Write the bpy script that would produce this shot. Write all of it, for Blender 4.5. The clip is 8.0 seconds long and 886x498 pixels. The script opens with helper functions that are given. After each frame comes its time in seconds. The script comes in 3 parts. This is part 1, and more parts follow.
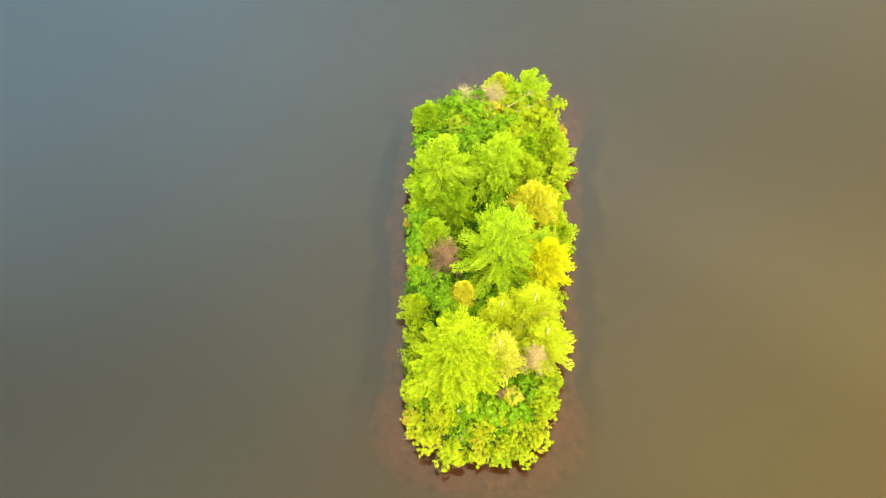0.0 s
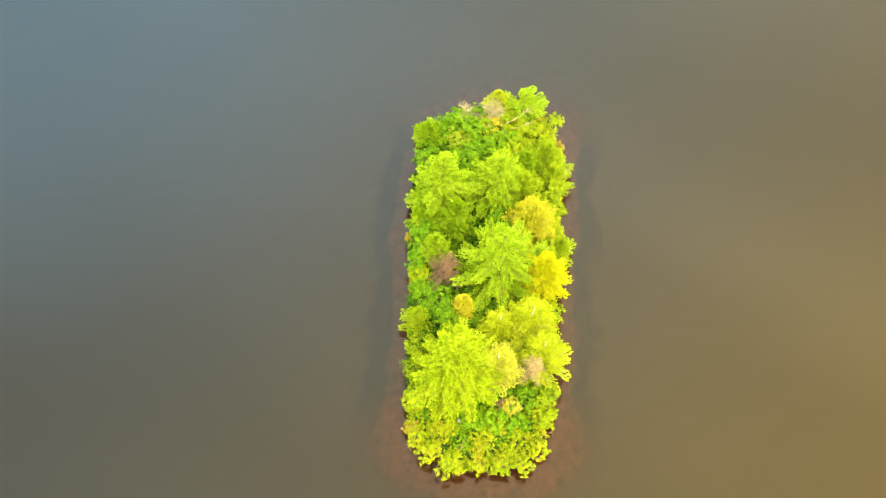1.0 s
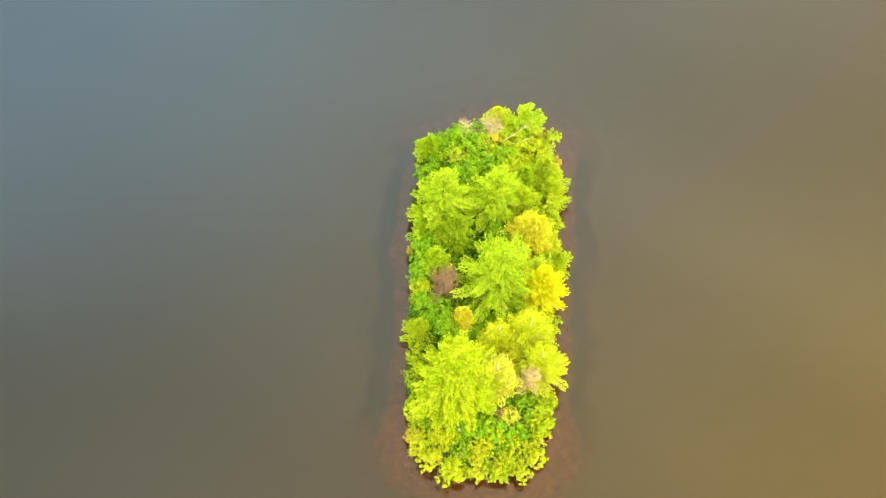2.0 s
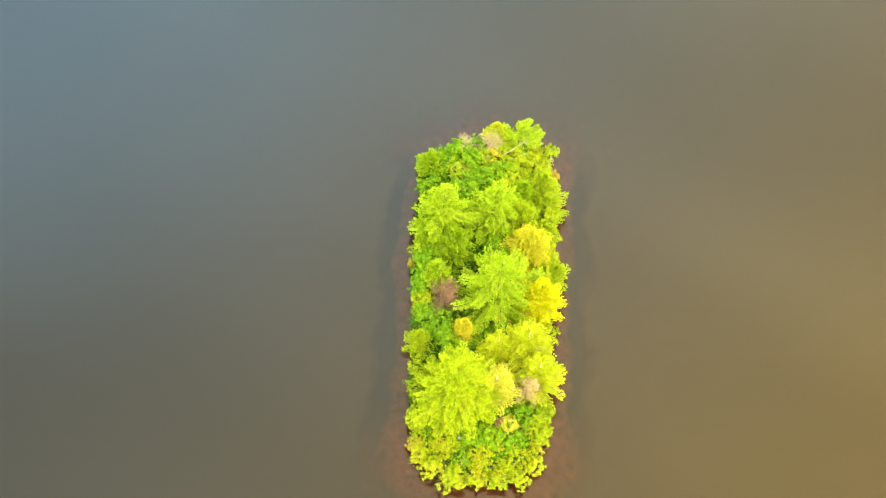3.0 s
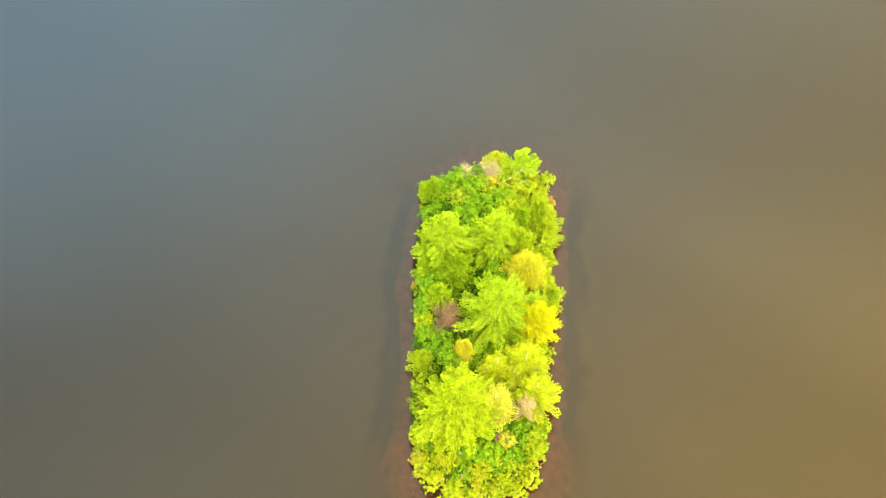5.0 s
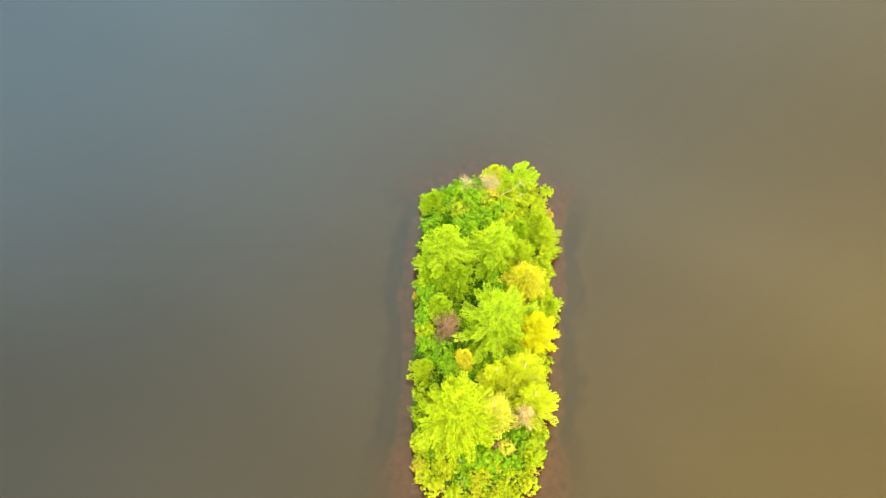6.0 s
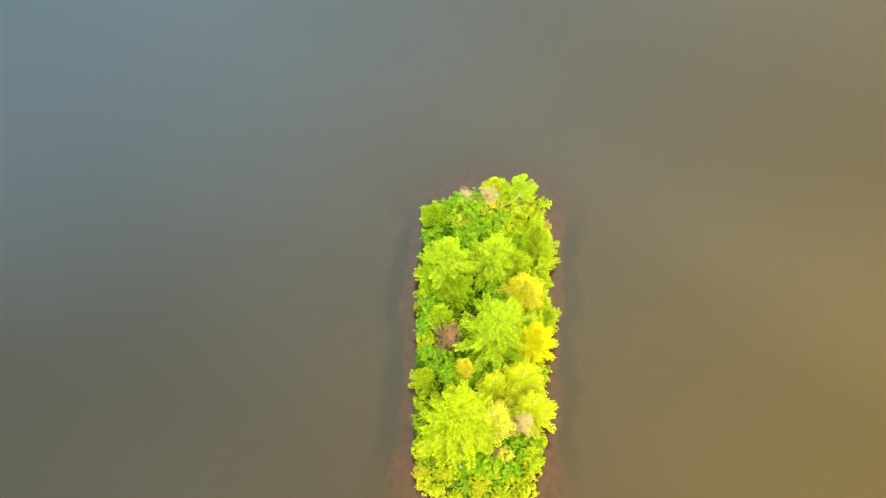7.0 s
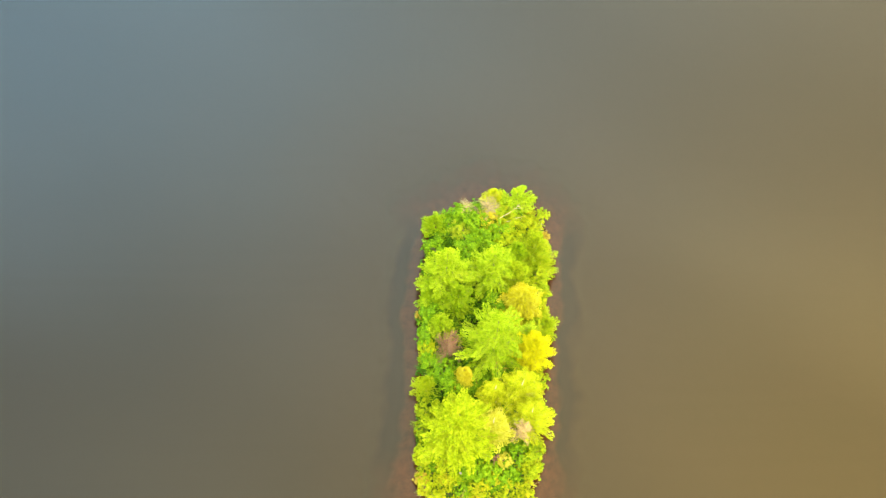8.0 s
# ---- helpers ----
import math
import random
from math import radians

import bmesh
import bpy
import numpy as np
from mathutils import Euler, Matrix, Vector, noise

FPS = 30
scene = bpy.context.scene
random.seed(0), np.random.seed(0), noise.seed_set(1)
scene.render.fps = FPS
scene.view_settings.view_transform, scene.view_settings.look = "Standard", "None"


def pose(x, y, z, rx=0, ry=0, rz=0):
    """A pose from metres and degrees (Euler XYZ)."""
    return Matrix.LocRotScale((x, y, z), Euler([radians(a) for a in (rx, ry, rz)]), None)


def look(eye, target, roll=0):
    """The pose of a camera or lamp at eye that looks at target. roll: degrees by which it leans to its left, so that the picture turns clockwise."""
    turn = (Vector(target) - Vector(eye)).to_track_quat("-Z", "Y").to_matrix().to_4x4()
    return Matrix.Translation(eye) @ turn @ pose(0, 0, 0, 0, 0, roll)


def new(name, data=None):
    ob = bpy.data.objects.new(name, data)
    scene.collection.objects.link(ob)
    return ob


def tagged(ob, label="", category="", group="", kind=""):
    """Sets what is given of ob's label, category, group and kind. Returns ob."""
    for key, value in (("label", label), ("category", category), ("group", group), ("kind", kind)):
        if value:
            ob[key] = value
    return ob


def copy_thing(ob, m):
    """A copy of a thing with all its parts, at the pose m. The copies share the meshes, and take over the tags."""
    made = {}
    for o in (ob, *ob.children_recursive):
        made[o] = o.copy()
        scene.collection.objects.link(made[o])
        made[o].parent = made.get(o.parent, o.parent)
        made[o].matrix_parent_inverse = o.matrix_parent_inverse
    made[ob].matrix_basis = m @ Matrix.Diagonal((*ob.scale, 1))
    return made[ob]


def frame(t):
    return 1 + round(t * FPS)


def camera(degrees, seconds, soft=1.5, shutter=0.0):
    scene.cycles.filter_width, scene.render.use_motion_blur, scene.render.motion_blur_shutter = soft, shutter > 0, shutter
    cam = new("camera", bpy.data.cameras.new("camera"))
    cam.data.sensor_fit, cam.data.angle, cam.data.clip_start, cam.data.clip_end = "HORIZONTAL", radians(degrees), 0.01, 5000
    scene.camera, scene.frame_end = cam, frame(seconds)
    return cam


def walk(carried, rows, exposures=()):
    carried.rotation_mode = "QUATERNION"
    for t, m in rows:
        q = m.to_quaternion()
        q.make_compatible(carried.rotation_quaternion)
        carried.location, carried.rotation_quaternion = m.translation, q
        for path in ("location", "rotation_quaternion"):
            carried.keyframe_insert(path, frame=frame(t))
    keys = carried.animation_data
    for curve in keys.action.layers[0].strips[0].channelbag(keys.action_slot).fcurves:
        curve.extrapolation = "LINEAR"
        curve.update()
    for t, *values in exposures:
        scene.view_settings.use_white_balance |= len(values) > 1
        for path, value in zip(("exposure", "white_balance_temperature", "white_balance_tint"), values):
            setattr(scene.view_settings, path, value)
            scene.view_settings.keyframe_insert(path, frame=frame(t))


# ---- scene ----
cam = camera(38.0, 8.0, soft=0.7)
PITCH = -70.0
# seconds, x, y, z of the climbing drone
ROWS = [
    (0.0, 0.00, 0.00, 100.00),
    (0.5, -0.02, 0.05, 101.52),
    (1.0, -0.04, 0.09, 103.06),
    (1.5, -0.06, 0.12, 104.60),
    (2.0, -0.08, 0.15, 106.13),
    (3.5, -0.17, 0.22, 110.76),
    (4.0, -0.20, 0.24, 112.31),
    (4.5, -0.24, 0.27, 113.84),
    (6.0, -0.32, 0.38, 118.36),
    (6.5, -0.35, 0.43, 119.82),
    (7.0, -0.38, 0.47, 121.24),
    (7.5, -0.40, 0.51, 122.62),
    (8.0, -0.43, 0.54, 124.00),
]
walk(cam, [(t, pose(x, y, z, 90 + PITCH, 0, 0)) for t, x, y, z in ROWS], [(0.0, 3.42), (2.0, 3.47), (8.0, 3.50)])

# ---------------------------------------------------------------- light
SUN_ELEV, SUN_AZ = radians(70), radians(150)      # azimuth clockwise from north (+y)
world = bpy.data.worlds.new("sky")
scene.world = world
world.use_nodes = True
wn, wl = world.node_tree.nodes, world.node_tree.links
wn.clear()


def wnode(kind, **values):
    n = wn.new(kind)
    for k, v in values.items():
        n.inputs[k].default_value = v
    return n


w_out = wn.new("ShaderNodeOutputWorld")
w_add = wn.new("ShaderNodeAddShader")
nishita = wn.new("ShaderNodeTexSky")
nishita.sky_type, nishita.sun_disc = "NISHITA", False
nishita.sun_elevation, nishita.sun_rotation = SUN_ELEV, SUN_AZ
bg_clear = wnode("ShaderNodeBackground", Strength=0.01)
bg_cloud = wnode("ShaderNodeBackground", Strength=1.0)
wl.new(nishita.outputs[0], bg_clear.inputs[0])
w_co = wn.new("ShaderNodeTexCoord")
w_sep = wn.new("ShaderNodeSeparateXYZ")
wl.new(w_co.outputs["Generated"], w_sep.inputs[0])


def wmath(op, a, b=0.0, c=0.0):
    n = wn.new("ShaderNodeMath")
    n.operation = op
    for i, v in enumerate((a, b, c)):
        if isinstance(v, (int, float)):
            n.inputs[i].default_value = v
        else:
            wl.new(v, n.inputs[i])
    return n.outputs[0]


def wstep(v, lo, hi):
    n = wn.new("ShaderNodeMapRange")
    n.interpolation_type = "SMOOTHSTEP"
    n.inputs["From Min"].default_value, n.inputs["From Max"].default_value = lo, hi
    wl.new(v, n.inputs["Value"])
    return n.outputs[0]


def wmix(fac, a, b, blend="MIX"):
    n = wn.new("ShaderNodeMix")
    n.data_type, n.blend_type = "RGBA", blend
    for i, v in ((0, fac), (6, a), (7, b)):
        if isinstance(v, tuple):
            n.inputs[i].default_value = (*v, 1)
        elif isinstance(v, float):
            n.inputs[i].default_value = v
        else:
            wl.new(v, n.inputs[i])
    return n.outputs[2]


# a thin cloud sheet, seen by its place overhead: blue to the north-west, grey to the south-west, warm toward the eastern sun
up = wmath("MAXIMUM", w_sep.outputs["Z"], 0.15)
sheet_x, sheet_y = wmath("DIVIDE", w_sep.outputs["X"], up), wmath("DIVIDE", w_sep.outputs["Y"], up)
w_place = wn.new("ShaderNodeCombineXYZ")
wl.new(wmath("MULTIPLY", wmath("ADD", sheet_x, wmath("MULTIPLY", sheet_y, -0.6)), 1.4), w_place.inputs[0])
wl.new(wmath("MULTIPLY", wmath("ADD", sheet_y, wmath("MULTIPLY", sheet_x, 0.45)), 3.2), w_place.inputs[1])
w_noise = wnode("ShaderNodeTexNoise", Scale=1.6, Detail=3.0, Roughness=0.45)
wl.new(w_place.outputs[0], w_noise.inputs["Vector"])
east = wstep(sheet_x, -0.45, 0.50)
north = wstep(sheet_y, 0.12, 0.68)
sky_n = wmix(east, (0.50, 0.98, 1.32), (0.86, 0.79, 0.53))
sky_s = wmix(east, (0.295, 0.395, 0.40), (1.20, 0.83, 0.26))
low_haze = wstep(wmath("SQRT", wmath("ADD", wmath("MULTIPLY", sheet_x, sheet_x), wmath("MULTIPLY", sheet_y, sheet_y))), 0.74, 1.7)
cover = wmix(low_haze, wmix(north, sky_s, sky_n), (0.80, 0.74, 0.52))
along = wmath("ADD", sheet_y, wmath("MULTIPLY", sheet_x, 0.47))


def bank(v, lo, mid, hi):
    """A soft bank of cloud across v, fading on both sides."""
    return wmath("MULTIPLY", wstep(v, lo, mid), wmath("SUBTRACT", 1.0, wstep(v, mid, hi)))


east_bank = wstep(sheet_x, 0.02, 0.30)
bright_bank = wmath("MULTIPLY", bank(along, 0.36, 0.47, 0.57), east_bank)
dark_bank = wmath("MULTIPLY", bank(along, 0.52, 0.63, 0.76), wstep(sheet_x, 0.14, 0.38))
west_bank = wmath("MULTIPLY", bank(sheet_y, 0.14, 0.25, 0.38), wmath("SUBTRACT", 1.0, wstep(sheet_x, -0.30, -0.06)))
pale_bank = wmath("MULTIPLY", bank(sheet_y, 0.28, 0.42, 0.56), wmath("SUBTRACT", 1.0, wstep(sheet_x, -0.22, 0.02)))
streak = wmath("MULTIPLY_ADD", w_noise.outputs["Fac"], 0.50, 0.73)
for cloud, weight in ((bright_bank, 0.20), (dark_bank, -0.09), (west_bank, -0.20), (pale_bank, 0.10)):
    streak = wmath("MULTIPLY_ADD", cloud, weight, streak)
grey = wn.new("ShaderNodeCombineColor")
for k in range(3):
    wl.new(streak, grey.inputs[k])
wl.new(wmix(1.0, cover, grey.outputs[0], "MULTIPLY"), bg_cloud.inputs[0])
wl.new(bg_clear.outputs[0], w_add.inputs[0])
wl.new(bg_cloud.outputs[0], w_add.inputs[1])
wl.new(w_add.outputs[0], w_out.inputs[0])

sun = new("sun", bpy.data.lights.new("sun", "SUN"))
sun.data.energy, sun.data.angle, sun.data.color = 2.25, radians(36), (1.0, 0.93, 0.78)
sun_way = Vector((math.sin(SUN_AZ) * math.cos(SUN_ELEV), math.cos(SUN_AZ) * math.cos(SUN_ELEV), math.sin(SUN_ELEV)))
sun.matrix_world = look(sun_way * 300, (0, 0, 0))


# ---------------------------------------------------------------- materials
def material(name):
    m = bpy.data.materials.new(name)
    m.use_nodes = True
    m.node_tree.nodes.clear()
    nodes, links = m.node_tree.nodes, m.node_tree.links

    def node(kind, **values):
        n = nodes.new(kind)
        for k, v in values.items():
            k = k.replace("_", " ")
            if hasattr(v, "is_linked"):
                links.new(v, n.inputs[k])
            else:
                n.inputs[k].default_value = v
        return n

    def mix(fac, a, b, blend="MIX"):
        n = nodes.new("ShaderNodeMix")
        n.data_type, n.blend_type = "RGBA", blend
        for i, v in ((0, fac), (6, a), (7, b)):
            if hasattr(v, "is_linked"):
                links.new(v, n.inputs[i])
            else:
                n.inputs[i].default_value = v if i == 0 else (*v, 1)
        return n.outputs[2]

    def ramp(fac, *at):
        n = nodes.new("ShaderNodeValToRGB")
        for i, (pos, col) in enumerate(at):
            e = n.color_ramp.elements[i] if i < 2 else n.color_ramp.elements.new(pos)
            e.position, e.color = pos, (*col, 1)
        links.new(fac, n.inputs[0])
        return n.outputs[0]

    def maths(op, a, b):
        n = nodes.new("ShaderNodeMath")
        n.operation = op
        for i, v in enumerate((a, b)):
            if hasattr(v, "is_linked"):
                links.new(v, n.inputs[i])
            else:
                n.inputs[i].default_value = v
        return n.outputs[0]

    def done(shader):
        links.new(shader, nodes.new("ShaderNodeOutputMaterial").inputs[0])
        return m
    return node, mix, ramp, maths, links, done


def foliage(name, dark, mid, light, tint=None, tint_amount=0.0, glow=0.5):
    """Leaves or needles: each blade its own shade, tufts of a hand's width and patches a metre wide, plants differing from one another."""
    node, mix, ramp, maths, links, done = material(name)
    geo = node("ShaderNodeNewGeometry")
    info = node("ShaderNodeObjectInfo")
    patch = node("ShaderNodeTexNoise", Vector=geo.outputs["Position"], Scale=0.9, Detail=2.0)
    clump = node("ShaderNodeTexNoise", Vector=geo.outputs["Position"], Scale=3.4, Detail=1.0)
    f = maths("ADD", maths("MULTIPLY", geo.outputs["Random Per Island"], 0.26), maths("MULTIPLY", maths("SUBTRACT", patch.outputs["Fac"], 0.1), 0.75))
    f = maths("ADD", f, maths("MULTIPLY", maths("SUBTRACT", clump.outputs["Fac"], 0.45), 1.7))
    f = maths("ADD", f, maths("MULTIPLY", maths("SUBTRACT", info.outputs["Random"], 0.5), 0.3))
    col = ramp(f, (0.1, dark), (0.5, mid), (0.95, light))
    if tint:
        spots = node("ShaderNodeTexNoise", Vector=geo.outputs["Position"], Scale=0.9, Detail=2.0)
        pick = ramp(maths("ADD", spots.outputs["Fac"], maths("MULTIPLY", maths("SUBTRACT", geo.outputs["Random Per Island"], 0.5), 0.25)),
                    (0.52, (0, 0, 0)), (0.72, (1, 1, 1)))
        col = mix(maths("MULTIPLY", pick, tint_amount), col, tint)
    b = node("ShaderNodeBsdfPrincipled", Base_Color=col, Roughness=0.55, Specular_IOR_Level=0.08)
    t = node("ShaderNodeBsdfTranslucent", Color=col)
    s = node("ShaderNodeMixShader", Fac=glow)
    links.new(b.outputs[0], s.inputs[1]), links.new(t.outputs[0], s.inputs[2])
    return done(s.outputs[0])


def bark(name, a, b, scale=6.0):
    node, mix, ramp, maths, links, done = material(name)
    geo = node("ShaderNodeNewGeometry")
    n = node("ShaderNodeTexNoise", Vector=geo.outputs["Position"], Scale=scale, Detail=5.0, Roughness=0.7)
    col = ramp(n.outputs["Fac"], (0.3, a), (0.7, b))
    bump = node("ShaderNodeBump", Height=n.outputs["Fac"], Strength=0.6, Distance=0.03)
    s = node("ShaderNodeBsdfPrincipled", Base_Color=col, Roughness=0.85, Normal=bump.outputs[0])
    return done(s.outputs[0])


def ground_material():
    """Near-black soil above the water; red-brown silt on the shelf, a dark blue-grey belt below it along the sides,
    olive mud in the deep.
    """
    node, mix, ramp, maths, links, done = material("lake_bed_and_soil")
    geo = node("ShaderNodeNewGeometry")
    xyz = node("ShaderNodeSeparateXYZ", Vector=geo.outputs["Position"])
    wide = node("ShaderNodeTexNoise", Vector=geo.outputs["Position"], Scale=0.35, Detail=4.0, Roughness=0.6)
    fine = node("ShaderNodeTexNoise", Vector=geo.outputs["Position"], Scale=1.3, Detail=5.0, Roughness=0.6)
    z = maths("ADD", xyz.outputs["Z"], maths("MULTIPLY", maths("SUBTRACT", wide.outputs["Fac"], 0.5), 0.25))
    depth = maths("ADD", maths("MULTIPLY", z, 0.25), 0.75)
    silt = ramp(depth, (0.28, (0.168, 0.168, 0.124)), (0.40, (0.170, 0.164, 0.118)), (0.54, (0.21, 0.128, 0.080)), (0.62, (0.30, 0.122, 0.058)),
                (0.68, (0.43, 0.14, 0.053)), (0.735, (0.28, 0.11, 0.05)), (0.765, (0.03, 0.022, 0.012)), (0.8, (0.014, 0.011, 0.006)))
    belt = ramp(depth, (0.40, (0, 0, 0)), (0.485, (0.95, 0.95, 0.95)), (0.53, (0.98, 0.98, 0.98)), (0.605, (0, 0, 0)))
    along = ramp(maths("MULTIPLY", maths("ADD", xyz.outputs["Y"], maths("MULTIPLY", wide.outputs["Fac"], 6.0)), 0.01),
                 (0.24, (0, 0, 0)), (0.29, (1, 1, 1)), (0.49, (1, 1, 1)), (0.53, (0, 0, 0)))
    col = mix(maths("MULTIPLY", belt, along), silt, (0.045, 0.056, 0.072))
    stain = ramp(fine.outputs["Fac"], (0.3, (0.62, 0.62, 0.62)), (0.7, (1.4, 1.34, 1.26)))
    shallow = ramp(depth, (0.52, (0, 0, 0)), (0.62, (1, 1, 1)))
    col = mix(shallow, col, mix(1.0, col, stain, "MULTIPLY"))
    bump = node("ShaderNodeBump", Height=fine.outputs["Fac"], Strength=0.15, Distance=0.03)
    s = node("ShaderNodeBsdfPrincipled", Base_Color=col, Roughness=0.9, Normal=bump.outputs[0])
    return done(s.outputs[0])


def water_material():
    """Brown, murky lake water: half clear, half scattering silt, with a smooth surface."""
    node, mix, ramp, maths, links, done = material("lake_water")
    geo = node("ShaderNodeNewGeometry")
    swirl = node("ShaderNodeTexNoise", Vector=geo.outputs["Position"], Scale=0.035, Detail=3.0, Distortion=0.6)
    murk = ramp(swirl.outputs["Fac"], (0.3, (0.0022, 0.0021, 0.0012)), (0.7, (0.0032, 0.0027, 0.0013)))
    clear = node("ShaderNodeBsdfTransparent", Color=(0.30, 0.25, 0.18, 1))
    silt = node("ShaderNodeBsdfDiffuse", Color=murk)
    body = node("ShaderNodeMixShader", Fac=0.55)
    links.new(clear.outputs[0], body.inputs[1]), links.new(silt.outputs[0], body.inputs[2])
    gloss = node("ShaderNodeBsdfGlossy", Roughness=0.04)
    facing = node("ShaderNodeFresnel", IOR=1.333)
    s = node("ShaderNodeMixShader", Fac=facing.outputs[0])
    links.new(body.outputs[0], s.inputs[1]), links.new(gloss.outputs[0], s.inputs[2])
    return done(s.outputs[0])


M_GROUND = ground_material()
M_WATER = water_material()
M_PINE = foliage("pine_needles", (0.068, 0.13, 0.00112), (0.118, 0.194, 0.0021), (0.152, 0.222, 0.0049))
M_PINE_LIGHT = foliage("pale_pine_needles", (0.0948, 0.164, 0.00138), (0.16, 0.241, 0.00415), (0.2, 0.268, 0.0104))
# South-west pine: yellower tone, plus brightness put into the colour for its even light
M_PINE_WARM_LIT = foliage("yellowish_brightened_needles", (0.124, 0.186, 0.0014), (0.198, 0.264, 0.0035), (0.238, 0.29, 0.0084))
M_LARCH = foliage("larch_needles", (0.15, 0.192, 0.0014), (0.224, 0.266, 0.0042), (0.262, 0.296, 0.0098))
M_LARCH_GREEN = foliage("green_larch_needles", (0.092, 0.146, 0.00126), (0.154, 0.216, 0.0028), (0.192, 0.242, 0.007))
M_LARCH_PALE = foliage("faded_larch_needles", (0.21, 0.227, 0.0084), (0.265, 0.277, 0.0189), (0.313, 0.317, 0.0378))
M_GREEN = foliage("green_leaves", (0.034, 0.088, 0.0007), (0.070, 0.144, 0.001), (0.114, 0.190, 0.0018))
# leaf green darkened: the shade in hollows between crowns is put into the colour
M_SHADED = foliage("shade_darkened_leaves", (0.012, 0.044, 0.0006), (0.028, 0.078, 0.0007), (0.060, 0.122, 0.001))
M_FRESH = foliage("fresh_leaves", (0.0659, 0.115, 0.000927), (0.13, 0.175, 0.00124), (0.181, 0.21, 0.00206))
M_LIME = foliage("lime_leaves", (0.080, 0.130, 0.0009), (0.152, 0.195, 0.0013), (0.202, 0.224, 0.0022), (0.230, 0.152, 0.013), 0.45)
M_OLIVE = foliage("olive_leaves", (0.072, 0.118, 0.0016), (0.108, 0.154, 0.003), (0.148, 0.186, 0.006))
M_YELLOW = foliage("yellow_leaves", (0.246, 0.252, 0.001), (0.290, 0.296, 0.0016), (0.318, 0.322, 0.004), glow=0.47)
M_AMBER = foliage("amber_leaves", (0.222, 0.224, 0.003), (0.264, 0.264, 0.008), (0.292, 0.290, 0.020), glow=0.47)
M_GOLD = foliage("golden_leaves", (0.23, 0.218, 0.00359), (0.278, 0.26, 0.00938), (0.306, 0.287, 0.0204), glow=0.47)
M_ORANGE = foliage("orange_leaves", (0.172, 0.164, 0.003), (0.224, 0.208, 0.007), (0.264, 0.238, 0.014))
M_RUSSET = foliage("russet_leaves", (0.124, 0.096, 0.006), (0.176, 0.136, 0.012), (0.222, 0.170, 0.022))
M_CREAM = foliage("pale_leaves", (0.190, 0.196, 0.008), (0.238, 0.238, 0.018), (0.278, 0.268, 0.034))
M_BARK = bark("grey_brown_bark", (0.022, 0.017, 0.008), (0.055, 0.042, 0.02))
M_PALE = bark("pale_bark", (0.19, 0.165, 0.08), (0.29, 0.255, 0.135))
M_BLEACHED = bark("bleached_wood", (0.14, 0.12, 0.06), (0.23, 0.20, 0.11))
M_RED = bark("red_brown_twigs", (0.040, 0.018, 0.005), (0.080, 0.037, 0.010), 3.0)
M_BEIGE = bark("beige_twigs", (0.105, 0.074, 0.020), (0.175, 0.128, 0.038), 3.0)
M_STRAW = bark("straw_twigs", (0.105, 0.085, 0.032), (0.17, 0.138, 0.056), 3.0)
M_STONE = bark("pale_stone", (0.09, 0.09, 0.05), (0.14, 0.14, 0.09), 8.0)


# ---------------------------------------------------------------- mesh helpers
def mesh_of(name, verts, faces, mat, smooth=False):
    """A mesh from an array of points and an array of triangles or quads."""
    verts, faces = np.asarray(verts, np.float32), np.asarray(faces, np.int32)
    me = bpy.data.meshes.new(name)
    k = faces.shape[1]
    me.vertices.add(len(verts))
    me.vertices.foreach_set("co", verts.ravel())
    me.loops.add(faces.size)
    me.loops.foreach_set("vertex_index", faces.ravel())
    me.polygons.add(len(faces))
    me.polygons.foreach_set("loop_start", np.arange(0, faces.size, k, dtype=np.int32))
    me.polygons.foreach_set("use_smooth", np.full(len(faces), smooth))
    me.materials.append(mat)
    me.update(calc_edges=True)
    return me


def piece(name, verts, faces, mat, parent, label="", smooth=False):
    ob = new(name, mesh_of(name, verts, faces, mat, smooth))
    ob.parent = parent
    return tagged(ob, label)


def unit(v):
    return v / np.maximum(np.linalg.norm(v, axis=-1, keepdims=True), 1e-9)


def diamonds(p, along, normal, length, width):
    """One leaf a point: a rhombus folded a little along its rib."""
    along = unit(along - normal * np.sum(along * normal, -1, keepdims=True))
    across = np.cross(normal, along)
    l, w = length[:, None], width[:, None]
    v = np.stack([p - along * l * 0.5, p + across * w * 0.5 + normal * w * 0.15, p + along * l * 0.5, p - across * w * 0.5 + normal * w * 0.15], 1)
    return v.reshape(-1, 3), np.arange(len(p) * 4).reshape(-1, 4)


def blades(rng, p, way, count, length, width, spread, lift=0.25):
    """A tuft of needles at each point: thin kite-shaped blades fanned about its way."""
    n = len(p)
    d = np.repeat(way, count, 0) + rng.normal(0, spread, (n * count, 3))
    d[:, 2] += lift
    d = unit(d)
    q = np.repeat(p, count, 0)
    s = unit(np.cross(d, rng.normal(0, 1, d.shape) + (0, 0, 1.2)))
    l = length * rng.uniform(0.7, 1.2, (len(q), 1))
    v = np.stack([q, q + d * l * 0.5 + s * width * 0.6, q + d * l, q + d * l * 0.5 - s * width * 0.6], 1)
    return v.reshape(-1, 3), np.arange(len(q) * 4).reshape(-1, 4)


